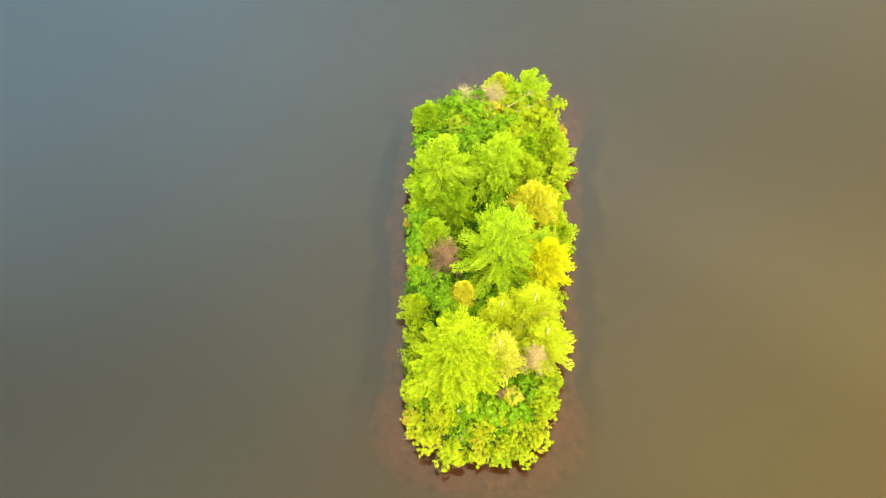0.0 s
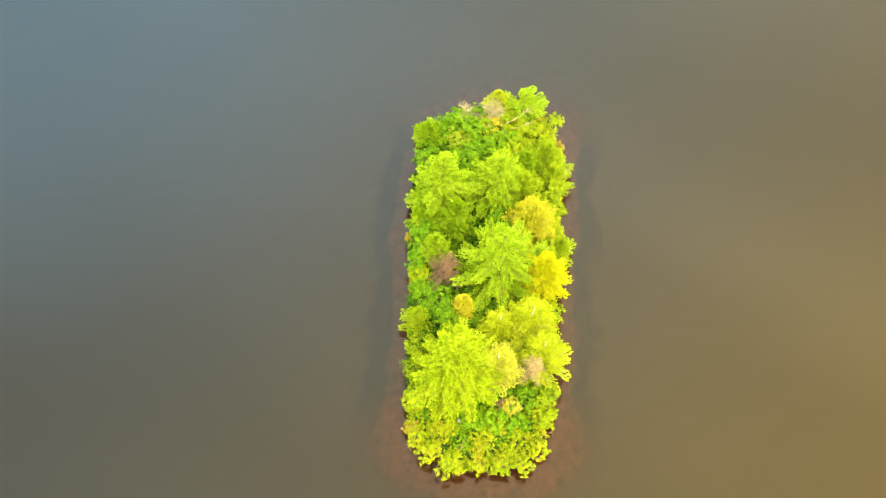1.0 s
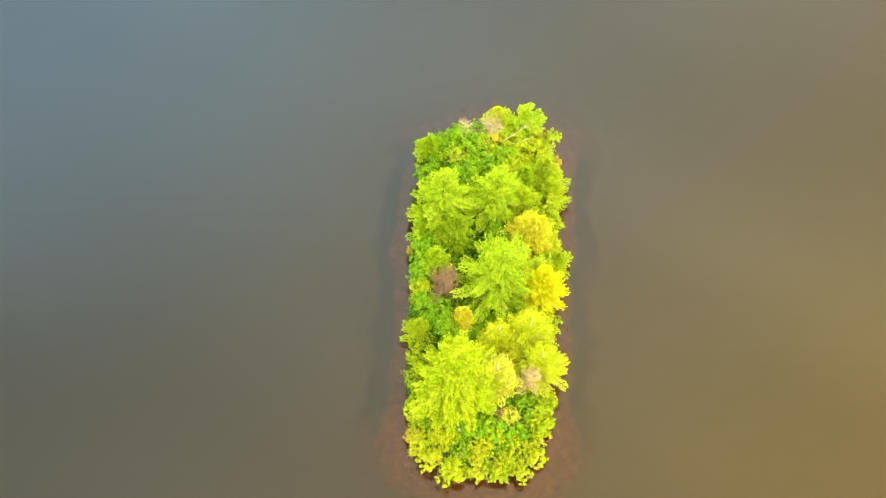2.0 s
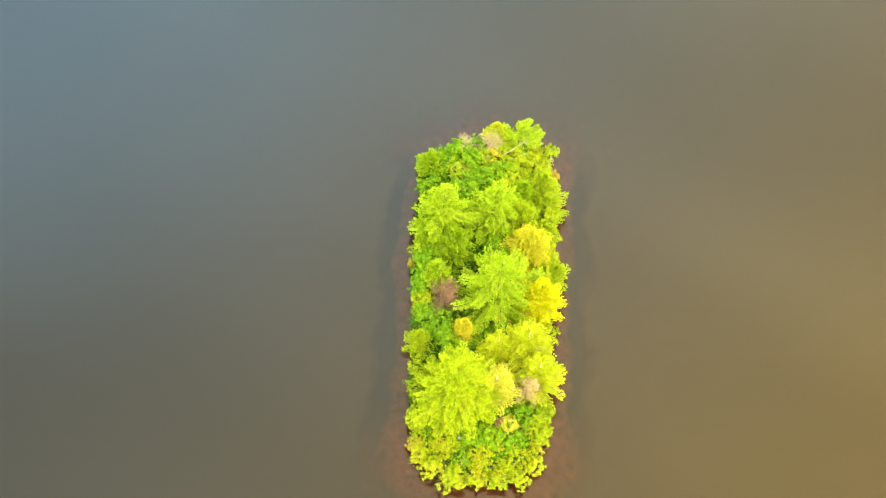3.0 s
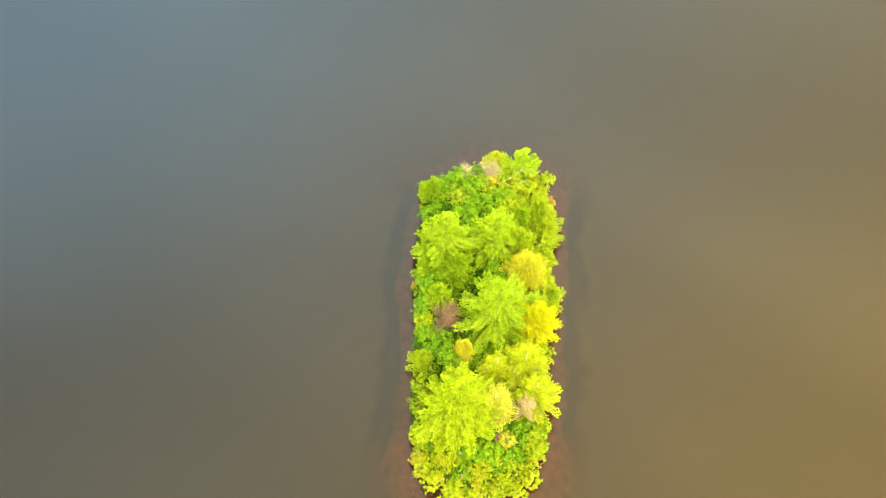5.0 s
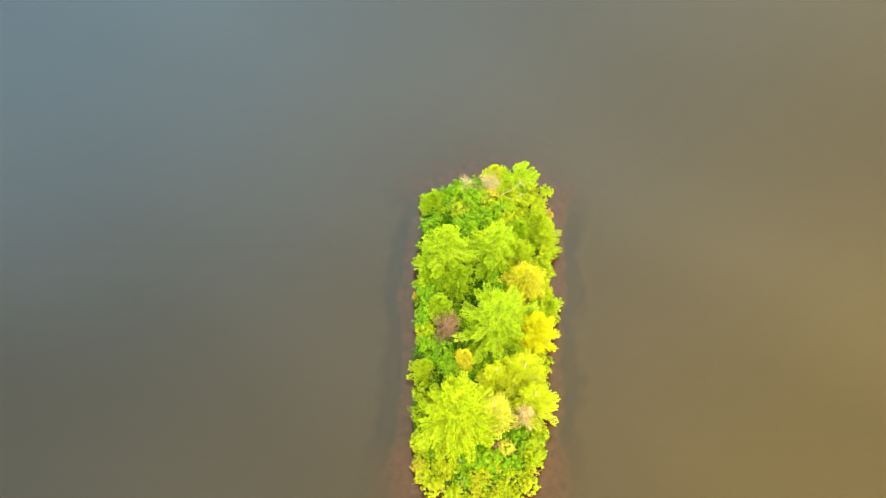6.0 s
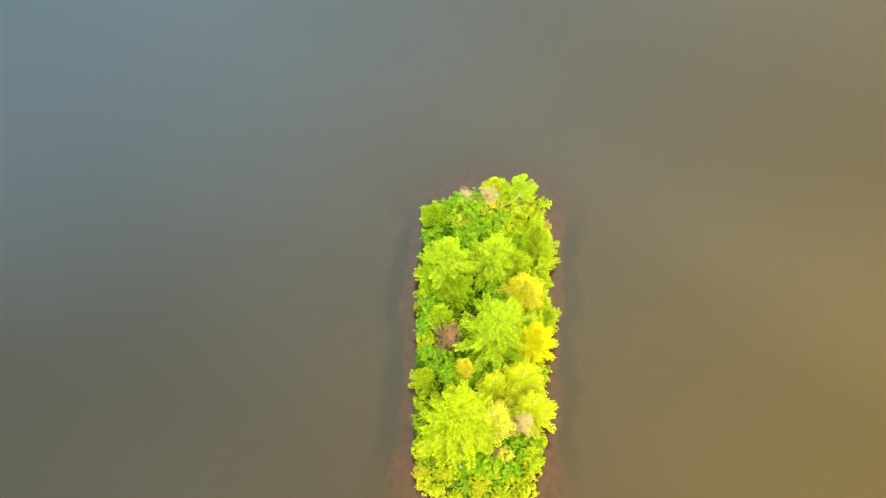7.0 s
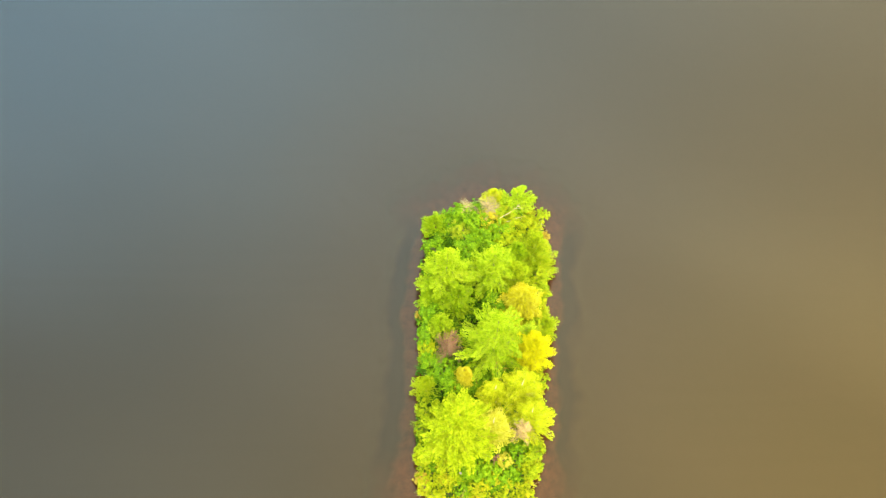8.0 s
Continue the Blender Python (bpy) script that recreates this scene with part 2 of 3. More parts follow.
def rods(a, b, ra, rb, sides=4):
    """Tapered rods from points a to points b."""
    a, b = np.asarray(a, float), np.asarray(b, float)
    d = unit(b - a)
    s = unit(np.cross(d, np.where(np.abs(d[:, 2:]) > 0.9, (1.0, 0, 0), (0, 0, 1.0))))
    t = np.cross(d, s)
    ang = np.arange(sides) * 2 * math.pi / sides
    ring = s[:, None] * np.cos(ang)[None, :, None] + t[:, None] * np.sin(ang)[None, :, None]
    v = np.concatenate([a[:, None] + ring * np.reshape(ra, (-1, 1, 1)), b[:, None] + ring * np.reshape(rb, (-1, 1, 1))], 1)
    i = np.arange(sides)
    j = (i + 1) % sides
    f = np.stack([i, j, j + sides, i + sides], 1)[None] + (np.arange(len(a)) * 2 * sides)[:, None, None]
    return v.reshape(-1, 3), f.reshape(-1, 4)


def stem_path(rng, height, lean=(0, 0), wobble=0.05, steps=8):
    s = np.linspace(0, 1, steps + 1)
    side = np.cumsum(rng.normal(0, wobble * height / steps, (steps + 1, 2)), 0)
    side -= side[0]
    return np.stack([s * lean[0] + side[:, 0], s * lean[1] + side[:, 1], s * height], 1)


def trunk_mesh(path, r0, r1, sides=8):
    s = np.linspace(0, 1, len(path))
    r = r0 + (r1 - r0) * s ** 0.8
    r[0] *= 1.35
    ang = np.arange(sides) * 2 * math.pi / sides
    ring = np.stack([np.cos(ang), np.sin(ang), np.zeros(sides)], 1)
    v = (path[:, None] + ring[None] * r[:, None, None]).reshape(-1, 3)
    i = np.arange(sides)
    f = [np.stack([k * sides + i, k * sides + (i + 1) % sides, (k + 1) * sides + (i + 1) % sides, (k + 1) * sides + i], 1) for k in range(len(path) - 1)]
    return v, np.concatenate(f)


def at_height(path, h):
    return np.array([np.interp(h, path[:, 2], path[:, i]) for i in range(3)])


def root(name, x, y, z, label, category, group="", turn=0.0):
    ob = new(name)
    ob.empty_display_size = 0.3
    ob.matrix_world = pose(x, y, z, 0, 0, turn)
    return tagged(ob, label, category, group)


# ---------------------------------------------------------------- plants
def bough_shape(rng, length, width, droop, tip_lift, tuft, blade, count):
    """One plume of a conifer along +x: an axis with side twigs in one plane, all set with tufts."""
    n = max(5, int(length / (tuft * 0.75)))
    s = np.linspace(0.12, 1, n)
    bend = rng.normal(0, 0.10) * length
    axis = np.stack([s * length, bend * s ** 2, -droop * length * np.sin(s * math.pi * 0.5) + tip_lift * length * s ** 2.5], 1)
    pts, ways, wood_a, wood_b = [axis], [np.tile((1.0, bend / length, 0.15), (n, 1))], [axis[:-1]], [axis[1:]]
    for k in range(n):
        for sgn in (-1, 1):
            prof = math.sin((s[k] * 0.86 + 0.06) * math.pi) ** 0.65 * rng.uniform(0.65, 1.15)
            tl = max(0.0, width * prof)
            if tl < tuft * 0.5:
                continue
            a = rng.normal(0.75, 0.12)
            d = np.array([math.cos(a), sgn * math.sin(a), rng.normal(0.08, 0.10)])
            m = max(1, int(tl / tuft))
            q = axis[k] + d * (np.arange(1, m + 1) / m * tl)[:, None]
            q[:, 2] += rng.normal(0, 0.03, m)
            pts.append(q), ways.append(np.tile(d, (m, 1)))
            if tl > 0.3:
                wood_a.append(axis[k:k + 1]), wood_b.append(q[-1:])
    p, w = np.concatenate(pts), np.concatenate(ways)
    leaf = blades(rng, p, w, count, blade[0], blade[1], 0.37)
    a, b = np.concatenate(wood_a), np.concatenate(wood_b)
    rad = np.full(len(a), 0.005)
    rad[:n - 1] = 0.006 + 0.028 * (1 - s[:-1]) ** 1.5 * length / 4
    return leaf, rods(a, b, rad, rad * 0.6, 3)


def turned(verts, az, lift, origin):
    c, s, cl, sl = math.cos(az), math.sin(az), math.cos(lift), math.sin(lift)
    ry = np.array([[cl, 0, -sl], [0, 1, 0], [sl, 0, cl]])
    rz = np.array([[c, -s, 0], [s, c, 0], [0, 0, 1]])
    return verts @ (rz @ ry).T + origin


def conifer(seed, name, label, x, y, z, height, radius, mat, whorls=9, per=6, width=0.24, lean=(0, 0), tuft=0.14, blade=(0.22, 0.047),
            count=7, low=0.18, lift0=-0.05, lift1=0.75, droop=0.06, shape=0.75, wood=None, irregular=0.18, category="conifer tree", group="", open_side=None, top=0.97):
    rng = np.random.default_rng(seed)
    wood = wood or M_BARK
    tree = root(name, x, y, z, label, category, group)
    path = stem_path(rng, height, lean, 0.03)
    piece("trunk", *trunk_mesh(path, 0.022 * height + 0.03, 0.02), wood, tree)
    spin = rng.uniform(0, 6.28)
    for k in range(whorls):
        u = low + (top - low) * (k / (whorls - 1)) ** 0.9
        reach = radius * (1 - ((u - low) / (1 - low)) ** 1.35) ** shape + 0.12 * radius
        lift = lift0 + (lift1 - lift0) * ((u - low) / (1 - low)) ** 1.6
        spin += 0.55
        for i in range(per):
            az = spin + (i + rng.normal(0, 0.16)) * 2 * math.pi / per
            length = reach * max(0.45, rng.normal(1.0, irregular))
            if open_side is not None and u > 0.4 and math.cos(az - open_side) > 0.7:
                length *= 0.25
            leaf, stick = bough_shape(rng, length, width * length + 0.12, droop, 0.10, tuft, blade, count)
            o = at_height(path, height * (u + rng.normal(0, 0.012)))
            l = lift + rng.normal(0, 0.07)
            bough = piece("bough", turned(leaf[0], az, l, o), leaf[1], mat, tree)
            piece("stick", turned(stick[0], az, l, o), stick[1], wood, bough)
    return tree


def crown_shape(rng, rx, ry, rz, leaf, lobes, per, low=-0.3, lobe=(0.22, 0.36), rough=0.18):
    """A broad-leaved crown: many uneven clumps of single leaves over a squashed ball, with gaps between the clumps."""
    n = lobes
    zc = rng.uniform(low, 1, n)
    az = rng.uniform(0, 6.283, n) + np.arange(n) * 2.4
    rr = np.sqrt(np.clip(1 - zc ** 2, 0, 1))
    d = np.stack([rr * np.cos(az), rr * np.sin(az), zc], 1)
    far = np.clip(rng.normal(0.86, rough, n), 0.25, 1.2)[:, None]
    scale = np.array([rx, ry, rz])
    c = d * far * scale
    lr = rng.uniform(*lobe, n) * (rx + ry) / 2
    q = unit(rng.normal(0, 1, (n * per, 3)) + (0, 0, 0.35))
    squeeze = np.repeat(rng.uniform(0.55, 1.45, (n, 3)) * (1, 1, 0.7), per, 0)
    out = np.abs(rng.normal(0, 0.34, (n * per, 1))) + 0.5
    p = np.repeat(c, per, 0) + q * np.repeat(lr, per)[:, None] * out * squeeze
    nor = unit(q * 0.75 + np.repeat(d, per, 0) * 0.35 + (0, 0, 0.5) + rng.normal(0, 0.36, q.shape))
    along = rng.normal(0, 1, q.shape) + q
    size = leaf * rng.uniform(0.65, 1.35, len(p))
    return diamonds(p, along, nor, size, size * rng.uniform(0.5, 0.75, len(p))), c


def broadleaf(seed, name, label, x, y, z, height, radius, mat, leaf=0.17, density=1.0, squash=0.75, lean=(0, 0), stretch=1.0, wood=None, low=-0.35,
              category="tree", group="", lobe=(0.12, 0.30), rough=0.27, forks=7, fill=62):
    rng = np.random.default_rng(seed)
    wood = wood or M_BARK
    tree = root(name, x, y, z, label, category, group, rng.uniform(0, 360) if stretch == 1.0 else 0)
    rz = min(radius * squash * 1.15, height * 0.62)
    mid = np.array([lean[0], lean[1], height - rz])
    lobes = int((26 + 28 * radius * radius) * density)
    (v, f), c = crown_shape(rng, radius * stretch, radius / stretch, rz, leaf, lobes, int(fill * (radius / 1.2) ** 0.5), low, lobe, rough)
    path = stem_path(rng, max(0.3, mid[2]), lean, 0.06)
    piece("trunk", *trunk_mesh(path, 0.03 + 0.018 * height, 0.03, 7), wood, tree)
    for tip in c[::max(1, len(c) // max(1, forks))][:forks] + mid:
        a = at_height(path, rng.uniform(0.5, 0.95) * path[-1, 2])
        knee = (a + tip) / 2 + rng.normal(0, 0.08, 3)
        piece("limb", *rods([a, knee], [knee, tip], np.array([0.035, 0.022]), np.array([0.022, 0.008])), wood, tree)
    piece("crown", v + mid, f, mat, tree)
    return tree


def bare_tree(seed, name, label, x, y, z, height, radius, mat, first=24, lean=(0, 0), thin=1.0, category="bare tree", twigs=10, low=0.3, rise=0.45):
    """A leafless bush or tree: a stem, curved limbs and a haze of ever finer twigs on each limb."""
    rng = np.random.default_rng(seed)
    tree = root(name, x, y, z, label, category)
    path = stem_path(rng, height, lean, 0.05)
    piece("trunk", *trunk_mesh(path, 0.03 * thin + 0.008 * height, 0.010, 6), mat, tree)
    for i in range(first):
        u = low + (0.97 - low) * (i + rng.uniform(0, 1)) / first
        az = i * 2.4 + rng.normal(0, 0.3)
        d = unit(np.array([math.cos(az), math.sin(az), rise * (0.4 + 1.6 * u * u) + rng.normal(0, 0.12)]))
        a, length = at_height(path, u * height), radius * (1.2 - 0.55 * u) * rng.uniform(0.7, 1.1)
        limb_a, limb_b, fine_a, fine_b, rad_f = [], [], [], [], []
        for k in range(4):
            b = a + d * length / 4
            limb_a.append(a), limb_b.append(b)
            for t in range(twigs):
                e = unit(d + rng.normal(0, 0.75, 3) + (0, 0, 0.12))
                c0 = a + (b - a) * rng.uniform(0, 1)
                c1 = c0 + e * length * rng.uniform(0.18, 0.42)
                fine_a.append(c0), fine_b.append(c1), rad_f.append(0.008 * thin)
                for g in range(4):
                    e2 = unit(e + rng.normal(0, 0.6, 3))
                    g0 = c0 + (c1 - c0) * rng.uniform(0.3, 1)
                    fine_a.append(g0), fine_b.append(g0 + e2 * length * rng.uniform(0.08, 0.2)), rad_f.append(0.0055 * thin)
            d, a = unit(d + rng.normal(0, 0.15, 3) + (0, 0, 0.05)), b
        rl, rf = np.array([0.011, 0.009, 0.008, 0.006]) * thin, np.array(rad_f)
        limb = piece("limb", *rods(limb_a, limb_b, rl, rl * 0.8), mat, tree)
        tagged(piece("twig_spray", *rods(fine_a, fine_b, rf, rf * 0.6, 3), mat, limb), kind="stuff")
    return tree


def dead_branch(seed, label, start, end, sag, mat, radius=0.04, twigs=10):
    """A bleached fallen branch: a bent rod with forked side twigs."""
    rng = np.random.default_rng(seed)
    start, end = np.array(start, float), np.array(end, float)
    ob = root("dead_branch", *start, label, "dead branch")
    s = np.linspace(0, 1, 9)[:, None]
    p = (end - start) * s + (0, 0, 1) * np.sin(s * math.pi) * sag + np.cumsum(rng.normal(0, 0.03, (9, 3)), 0)
    p[0] = 0
    r = np.linspace(radius, radius * 0.3, 9)
    piece("stick", *rods(p[:-1], p[1:], r[:-1], r[1:], 6), mat, ob)
    length = float(np.linalg.norm(end - start))
    way = unit(end - start)
    for k in range(twigs):
        a = p[int(rng.integers(2, 8))]
        d = unit(way * 0.7 + rng.normal(0, 0.6, 3))
        b = a + d * length * rng.uniform(0.12, 0.3)
        c = b + unit(d + rng.normal(0, 0.4, 3)) * length * rng.uniform(0.06, 0.15)
        piece("twig", *rods([a, b], [b, c], np.array([0.4, 0.28]) * radius, np.array([0.28, 0.15]) * radius, 4), mat, ob)
    return ob


# ---------------------------------------------------------------- lake and island
SHORE = [(-1.1, 48.2), (-1.7, 46.5), (-2.3, 43.4), (-2.5, 41.3), (-2.8, 38.3), (-2.7, 35.8), (-2.5, 33.8), (-2.7, 30.4), (-2.8, 28.5), (-3.0, 25.7),
         (-3.1, 23.9), (-2.7, 21.6), (-1.3, 20.0), (0.5, 18.9), (3.3, 18.8), (6.1, 18.8), (7.6, 20.2), (8.4, 21.6), (9.0, 23.9), (9.0, 25.7),
         (9.4, 27.6), (9.5, 30.4), (9.3, 32.4), (9.6, 34.3), (9.8, 38.3), (9.9, 41.3), (10.1, 44.4), (10.1, 47.0), (9.8, 48.6), (8.4, 49.9),
         (7.0, 50.7), (4.7, 51.0), (2.7, 50.2), (0.5, 49.2)]
EDGE = np.array(SHORE)


def shore_distance(px, py):
    """Metres from the waterline: positive out on the lake, negative on the island."""
    p = np.stack([px, py], -1)
    best = np.full(px.shape, 1e9)
    inside = np.zeros(px.shape, bool)
    for a, b in zip(EDGE, np.roll(EDGE, -1, 0)):
        ab = b - a
        t = np.clip(((p - a) @ ab) / (ab @ ab), 0, 1)
        best = np.minimum(best, np.linalg.norm(p - a - t[..., None] * ab, axis=-1))
        cross = (a[1] > py) != (b[1] > py)
        with np.errstate(divide="ignore", invalid="ignore"):
            at = a[0] + (py - a[1]) * ab[0] / ab[1]
        inside ^= cross & (px < at)
    return np.where(inside, -best, best)


def spread(lo, hi, step):
    near = np.arange(lo, hi + step / 2, step)
    far = np.array([3, 8, 20, 50, 150, 500, 2000.0])
    return np.concatenate([lo - far[::-1], near, hi + far])


def sheet(name, xs, ys, zs, mat, label, category):
    gx, gy = len(xs), len(ys)
    v = np.stack([*np.meshgrid(xs, ys, indexing="ij"), zs], -1).reshape(-1, 3)
    i = (np.arange(gx - 1)[:, None] * gy + np.arange(gy - 1)[None]).ravel()
    ob = new(name, mesh_of(name, v, np.stack([i, i + gy, i + gy + 1, i + 1], 1), mat, True))
    return tagged(ob, label, category, kind="structure")


gxs, gys = spread(-12, 20, 0.35), spread(9, 62, 0.35)
gX, gY = np.meshgrid(gxs, gys, indexing="ij")
dist = shore_distance(gX, gY)
wav = np.array([[noise.noise((x * 0.22, y * 0.22, 3.1)) for y in gys] for x in gxs])
fin = np.array([[noise.noise((x * 0.9, y * 0.9, 7.7)) for y in gys] for x in gxs])
south, north = np.clip((25.0 - gY) / 5.0, 0, 1), np.clip((gY - 47.5) / 3.0, 0, 1)
ends = np.maximum(south, north)
shelf = 1.3 + 1.4 * south + 0.5 * north + 0.6 * wav + (0.2 + 0.35 * ends) * fin
ledge = np.clip(0.3 + 0.5 * wav, 0.05, 1) * (1 - ends)
over = dist - shelf
prof = (-0.12 - 0.35 * np.clip(dist / shelf, 0, 1) - 0.48 * np.clip(over / (0.8 + 0.6 * south + 1.2 * north), 0, 1)
        - 0.65 * np.clip((over - (0.8 + 0.6 * south + 1.2 * north) - ledge) / (2.0 + 0.5 * north), 0, 1) - 0.005 * np.clip(dist - 4, 0, 30))
bank = np.clip(-dist / 0.7, 0, 1)
ground_z = np.where(dist > 0, prof + 0.06 * fin, -0.12 + 0.35 * bank + 0.25 * np.clip(-dist / 3, 0, 1) + 0.10 * fin * bank)
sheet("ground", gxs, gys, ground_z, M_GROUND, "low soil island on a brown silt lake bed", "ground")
sheet("water", spread(-12, 20, 8), spread(9, 62, 8), np.zeros((len(spread(-12, 20, 8)), len(spread(9, 62, 8)))), M_WATER,
      "still murky brown lake water reflecting a hazy sky", "water")


def soil(x, y):
    d = float(shore_distance(np.array([x]), np.array([y]))[0])
    if d > 0:
        return -0.3
    b = min(1.0, -d / 0.7)
    return -0.12 + 0.35 * b + 0.25 * min(1.0, -d / 3) - 0.06


# ---------------------------------------------------------------- tall pines
PINE = "tall bright green pine with long feathery spreading boughs"
for seed, x, y, h, r, wh, per, w, sh, irr, mat in ((19, 4.5, 34.4, 11.6, 3.3, 9, 7, 0.12, 0.85, 0.20, M_PINE_LIGHT), (12, 1.1, 25.9, 10.6, 3.3, 12, 13, 0.12, 0.85, 0.12, M_PINE_WARM_LIT),
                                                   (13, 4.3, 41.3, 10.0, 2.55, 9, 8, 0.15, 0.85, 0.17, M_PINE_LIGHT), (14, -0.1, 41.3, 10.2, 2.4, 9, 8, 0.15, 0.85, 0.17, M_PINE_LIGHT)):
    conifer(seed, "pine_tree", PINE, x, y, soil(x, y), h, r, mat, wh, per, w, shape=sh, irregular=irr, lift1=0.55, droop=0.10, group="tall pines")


def young_pine(seed, label, x, y, h, r, mat, whorls=8, per=7, width=0.2, lean=(0, 0), **more):
    return conifer(seed, "pine_tree", label, x, y, soil(x, y), h, r, mat, whorls, per, width, lean=lean, **more)


young_pine(15, "leaning pine with fanned boughs at the water's edge", 6.6, 49.0, 4.0, 1.95, M_PINE_LIGHT, 6, 5, 0.16, (0.5, 1.0), lift1=0.5, irregular=0.25)
young_pine(16, "small green pine overhanging the shore", -1.0, 47.2, 3.2, 1.3, M_PINE, 7, 7, 0.14, (-0.4, 0.5))
young_pine(17, "young feathery pine over the shore", 9.3, 36.5, 3.8, 1.3, M_LARCH_GREEN, 7, 7, 0.20, (0.4, 0.3))
young_pine(18, "young green pine between two taller ones", 1.0, 39.0, 6.0, 1.5, M_PINE, 8, 8)
young_pine(11, "young light green pine beside a bare tree", -0.75, 36.6, 5.0, 1.15, M_PINE_LIGHT, 8, 7)
young_pine(20, "mid-sized green pine below a taller one", 6.7, 41.4, 6.2, 1.5, M_LARCH_GREEN, 8, 8)
young_pine(26, "young grey-green pine on the bank", -1.6, 39.5, 4.6, 1.2, M_PINE, 7, 7)
young_pine(27, "slim green pine behind the tall ones", 7.0, 44.0, 4.8, 1.1, M_PINE, 7, 7)

# ---------------------------------------------------------------- larches
NEEDLES = dict(tuft=0.135, blade=(0.18, 0.048), count=7, low=0.2, droop=0.02, shape=1.0, wood=M_PALE, category="larch tree")
LARCH = "feathery yellow-green larch with a pale trunk"
for seed, x, y, h, r in ((21, 7.05, 29.65, 8.4, 2.2), (22, 4.35, 29.35, 8.0, 1.4), (23, 7.8, 27.2, 8.2, 2.0)):
    conifer(seed, "larch_tree", LARCH, x, y, soil(x, y), h, r, M_LARCH, 10, 9, 0.13, irregular=0.14, lift0=0.0, lift1=0.45, group="larches", top=0.78,
            open_side=-1.6 - 0.2 * (seed - 22), **NEEDLES)
conifer(24, "larch_tree", "thin pale green larch leaning over the shore", -1.95, 30.5, soil(-1.95, 30.5), 3.8, 1.15, M_LARCH_GREEN, 8, 8, 0.12, lean=(-0.3, 0.3), open_side=-1.2, **NEEDLES)
conifer(25, "larch_tree", "half bare larch with faded cream needles and pale trunk", 4.1, 26.0, soil(4.1, 26.0), 9.0, 1.7, M_LARCH_PALE, 11, 9, 0.13, irregular=0.16, top=0.78,
        lift0=0.1, lift1=0.6, open_side=-1.8, **NEEDLES)
conifer(28, "larch_tree", "green larch with spreading plumes on the shore", 8.7, 44.8, soil(8.7, 44.8), 5.2, 1.55, M_LARCH_GREEN, 9, 8, 0.15, **NEEDLES)
conifer(29, "larch_tree", "green larch with plumes reaching over the water", 9.0, 43.2, soil(9.0, 43.2), 4.6, 1.4, M_LARCH_GREEN, 9, 8, 0.15, lean=(0.2, 0), **NEEDLES)
conifer(30, "larch_tree", "soft yellow-green larch at the tip of the island", 4.8, 50.1, soil(4.8, 50.1), 3.4, 1.2, M_LARCH, 8, 8, 0.16, lean=(0, 0.3), **NEEDLES)

# ---------------------------------------------------------------- single broad-leaved trees and bushes
MATS = {"g": (M_GREEN, "bright green"), "l": (M_FRESH, "lime green"), "o": (M_OLIVE, "olive green")}
FLUFFY = dict(irregular=0.14, tuft=0.125, blade=(0.14, 0.06), count=7, low=0.2, lift0=0.05, lift1=0.8, droop=0.04, shape=0.7, category="autumn tree")
conifer(31, "yellow_tree", "golden yellow autumn tree beside a tall pine", 7.1, 38.5, soil(7.1, 38.5), 7.0, 1.95, M_AMBER, 10, 11, 0.16, **FLUFFY)
conifer(32, "yellow_tree", "brilliant yellow autumn tree on the bank", 8.15, 33.8, soil(8.15, 33.8), 7.6, 1.75, M_YELLOW, 11, 10, 0.16, **FLUFFY)
conifer(33, "golden_bush", "small golden larch-like tree among green bushes", 1.6, 31.2, soil(1.6, 31.2), 6.0, 0.92, M_GOLD, 9, 9, 0.2, **FLUFFY)
broadleaf(35, "orange_bush", "low bush with orange-yellow leaves", 4.2, 48.2, soil(4.2, 48.2), 2.3, 1.15, M_ORANGE, 0.10, 1.2)
broadleaf(36, "orange_bush", "small russet-leaved bush on the bank", -2.6, 38.3, soil(-2.6, 38.3), 2.0, 0.55, M_RUSSET, 0.10, 1.6)
broadleaf(37, "orange_bush", "russet-tinted bush at the waterline", -2.5, 21.9, soil(-2.5, 21.9), 1.6, 0.7, M_RUSSET, 0.10, 1.3)
broadleaf(39, "orange_bush", "faded russet bush on the lake bank", 10.0, 46.6, soil(10.0, 46.6), 1.5, 0.5, M_RUSSET, 0.10, 1.4)
broadleaf(40, "orange_bush", "faded brownish bush under a tall pine", 5.0, 32.4, soil(5.0, 32.4), 2.9, 0.75, M_RUSSET, 0.10, 0.8)
broadleaf(38, "pale_bush", "pale yellowish bush among low shrubs", 5.45, 23.5, soil(5.45, 23.5), 2.0, 0.7, M_CREAM, 0.08, 1.6, lobe=(0.18, 0.34), rough=0.2)
# each row: kind, x, y, height, crown radius
NORTH_END = (
    ("o", 1.3, 46.7, 3.0, 1.0), ("l", 9.75, 48.4, 3.0, 0.7), ("g", 1.4, 48.5, 2.9, 1.2), ("g", 2.9, 49.4, 2.4, 0.9), ("g", 0.1, 47.9, 2.6, 1.1), ("g", 2.8, 47.6, 2.9, 1.2),
    ("l", 6.9, 47.6, 2.8, 1.2), ("l", 8.2, 47.4, 2.8, 1.0), ("l", 8.3, 45.6, 3.0, 1.1), ("g", 5.4, 46.6, 3.0, 1.2), ("g", 3.6, 45.4, 3.4, 1.3),
    ("g", 1.9, 44.2, 4.2, 1.3), ("g", -1.3, 45.0, 3.2, 1.1), ("l", 6.2, 45.4, 3.4, 1.1), ("l", 8.9, 41.6, 3.8, 1.1), ("l", 5.9, 48.7, 2.5, 0.9),
)
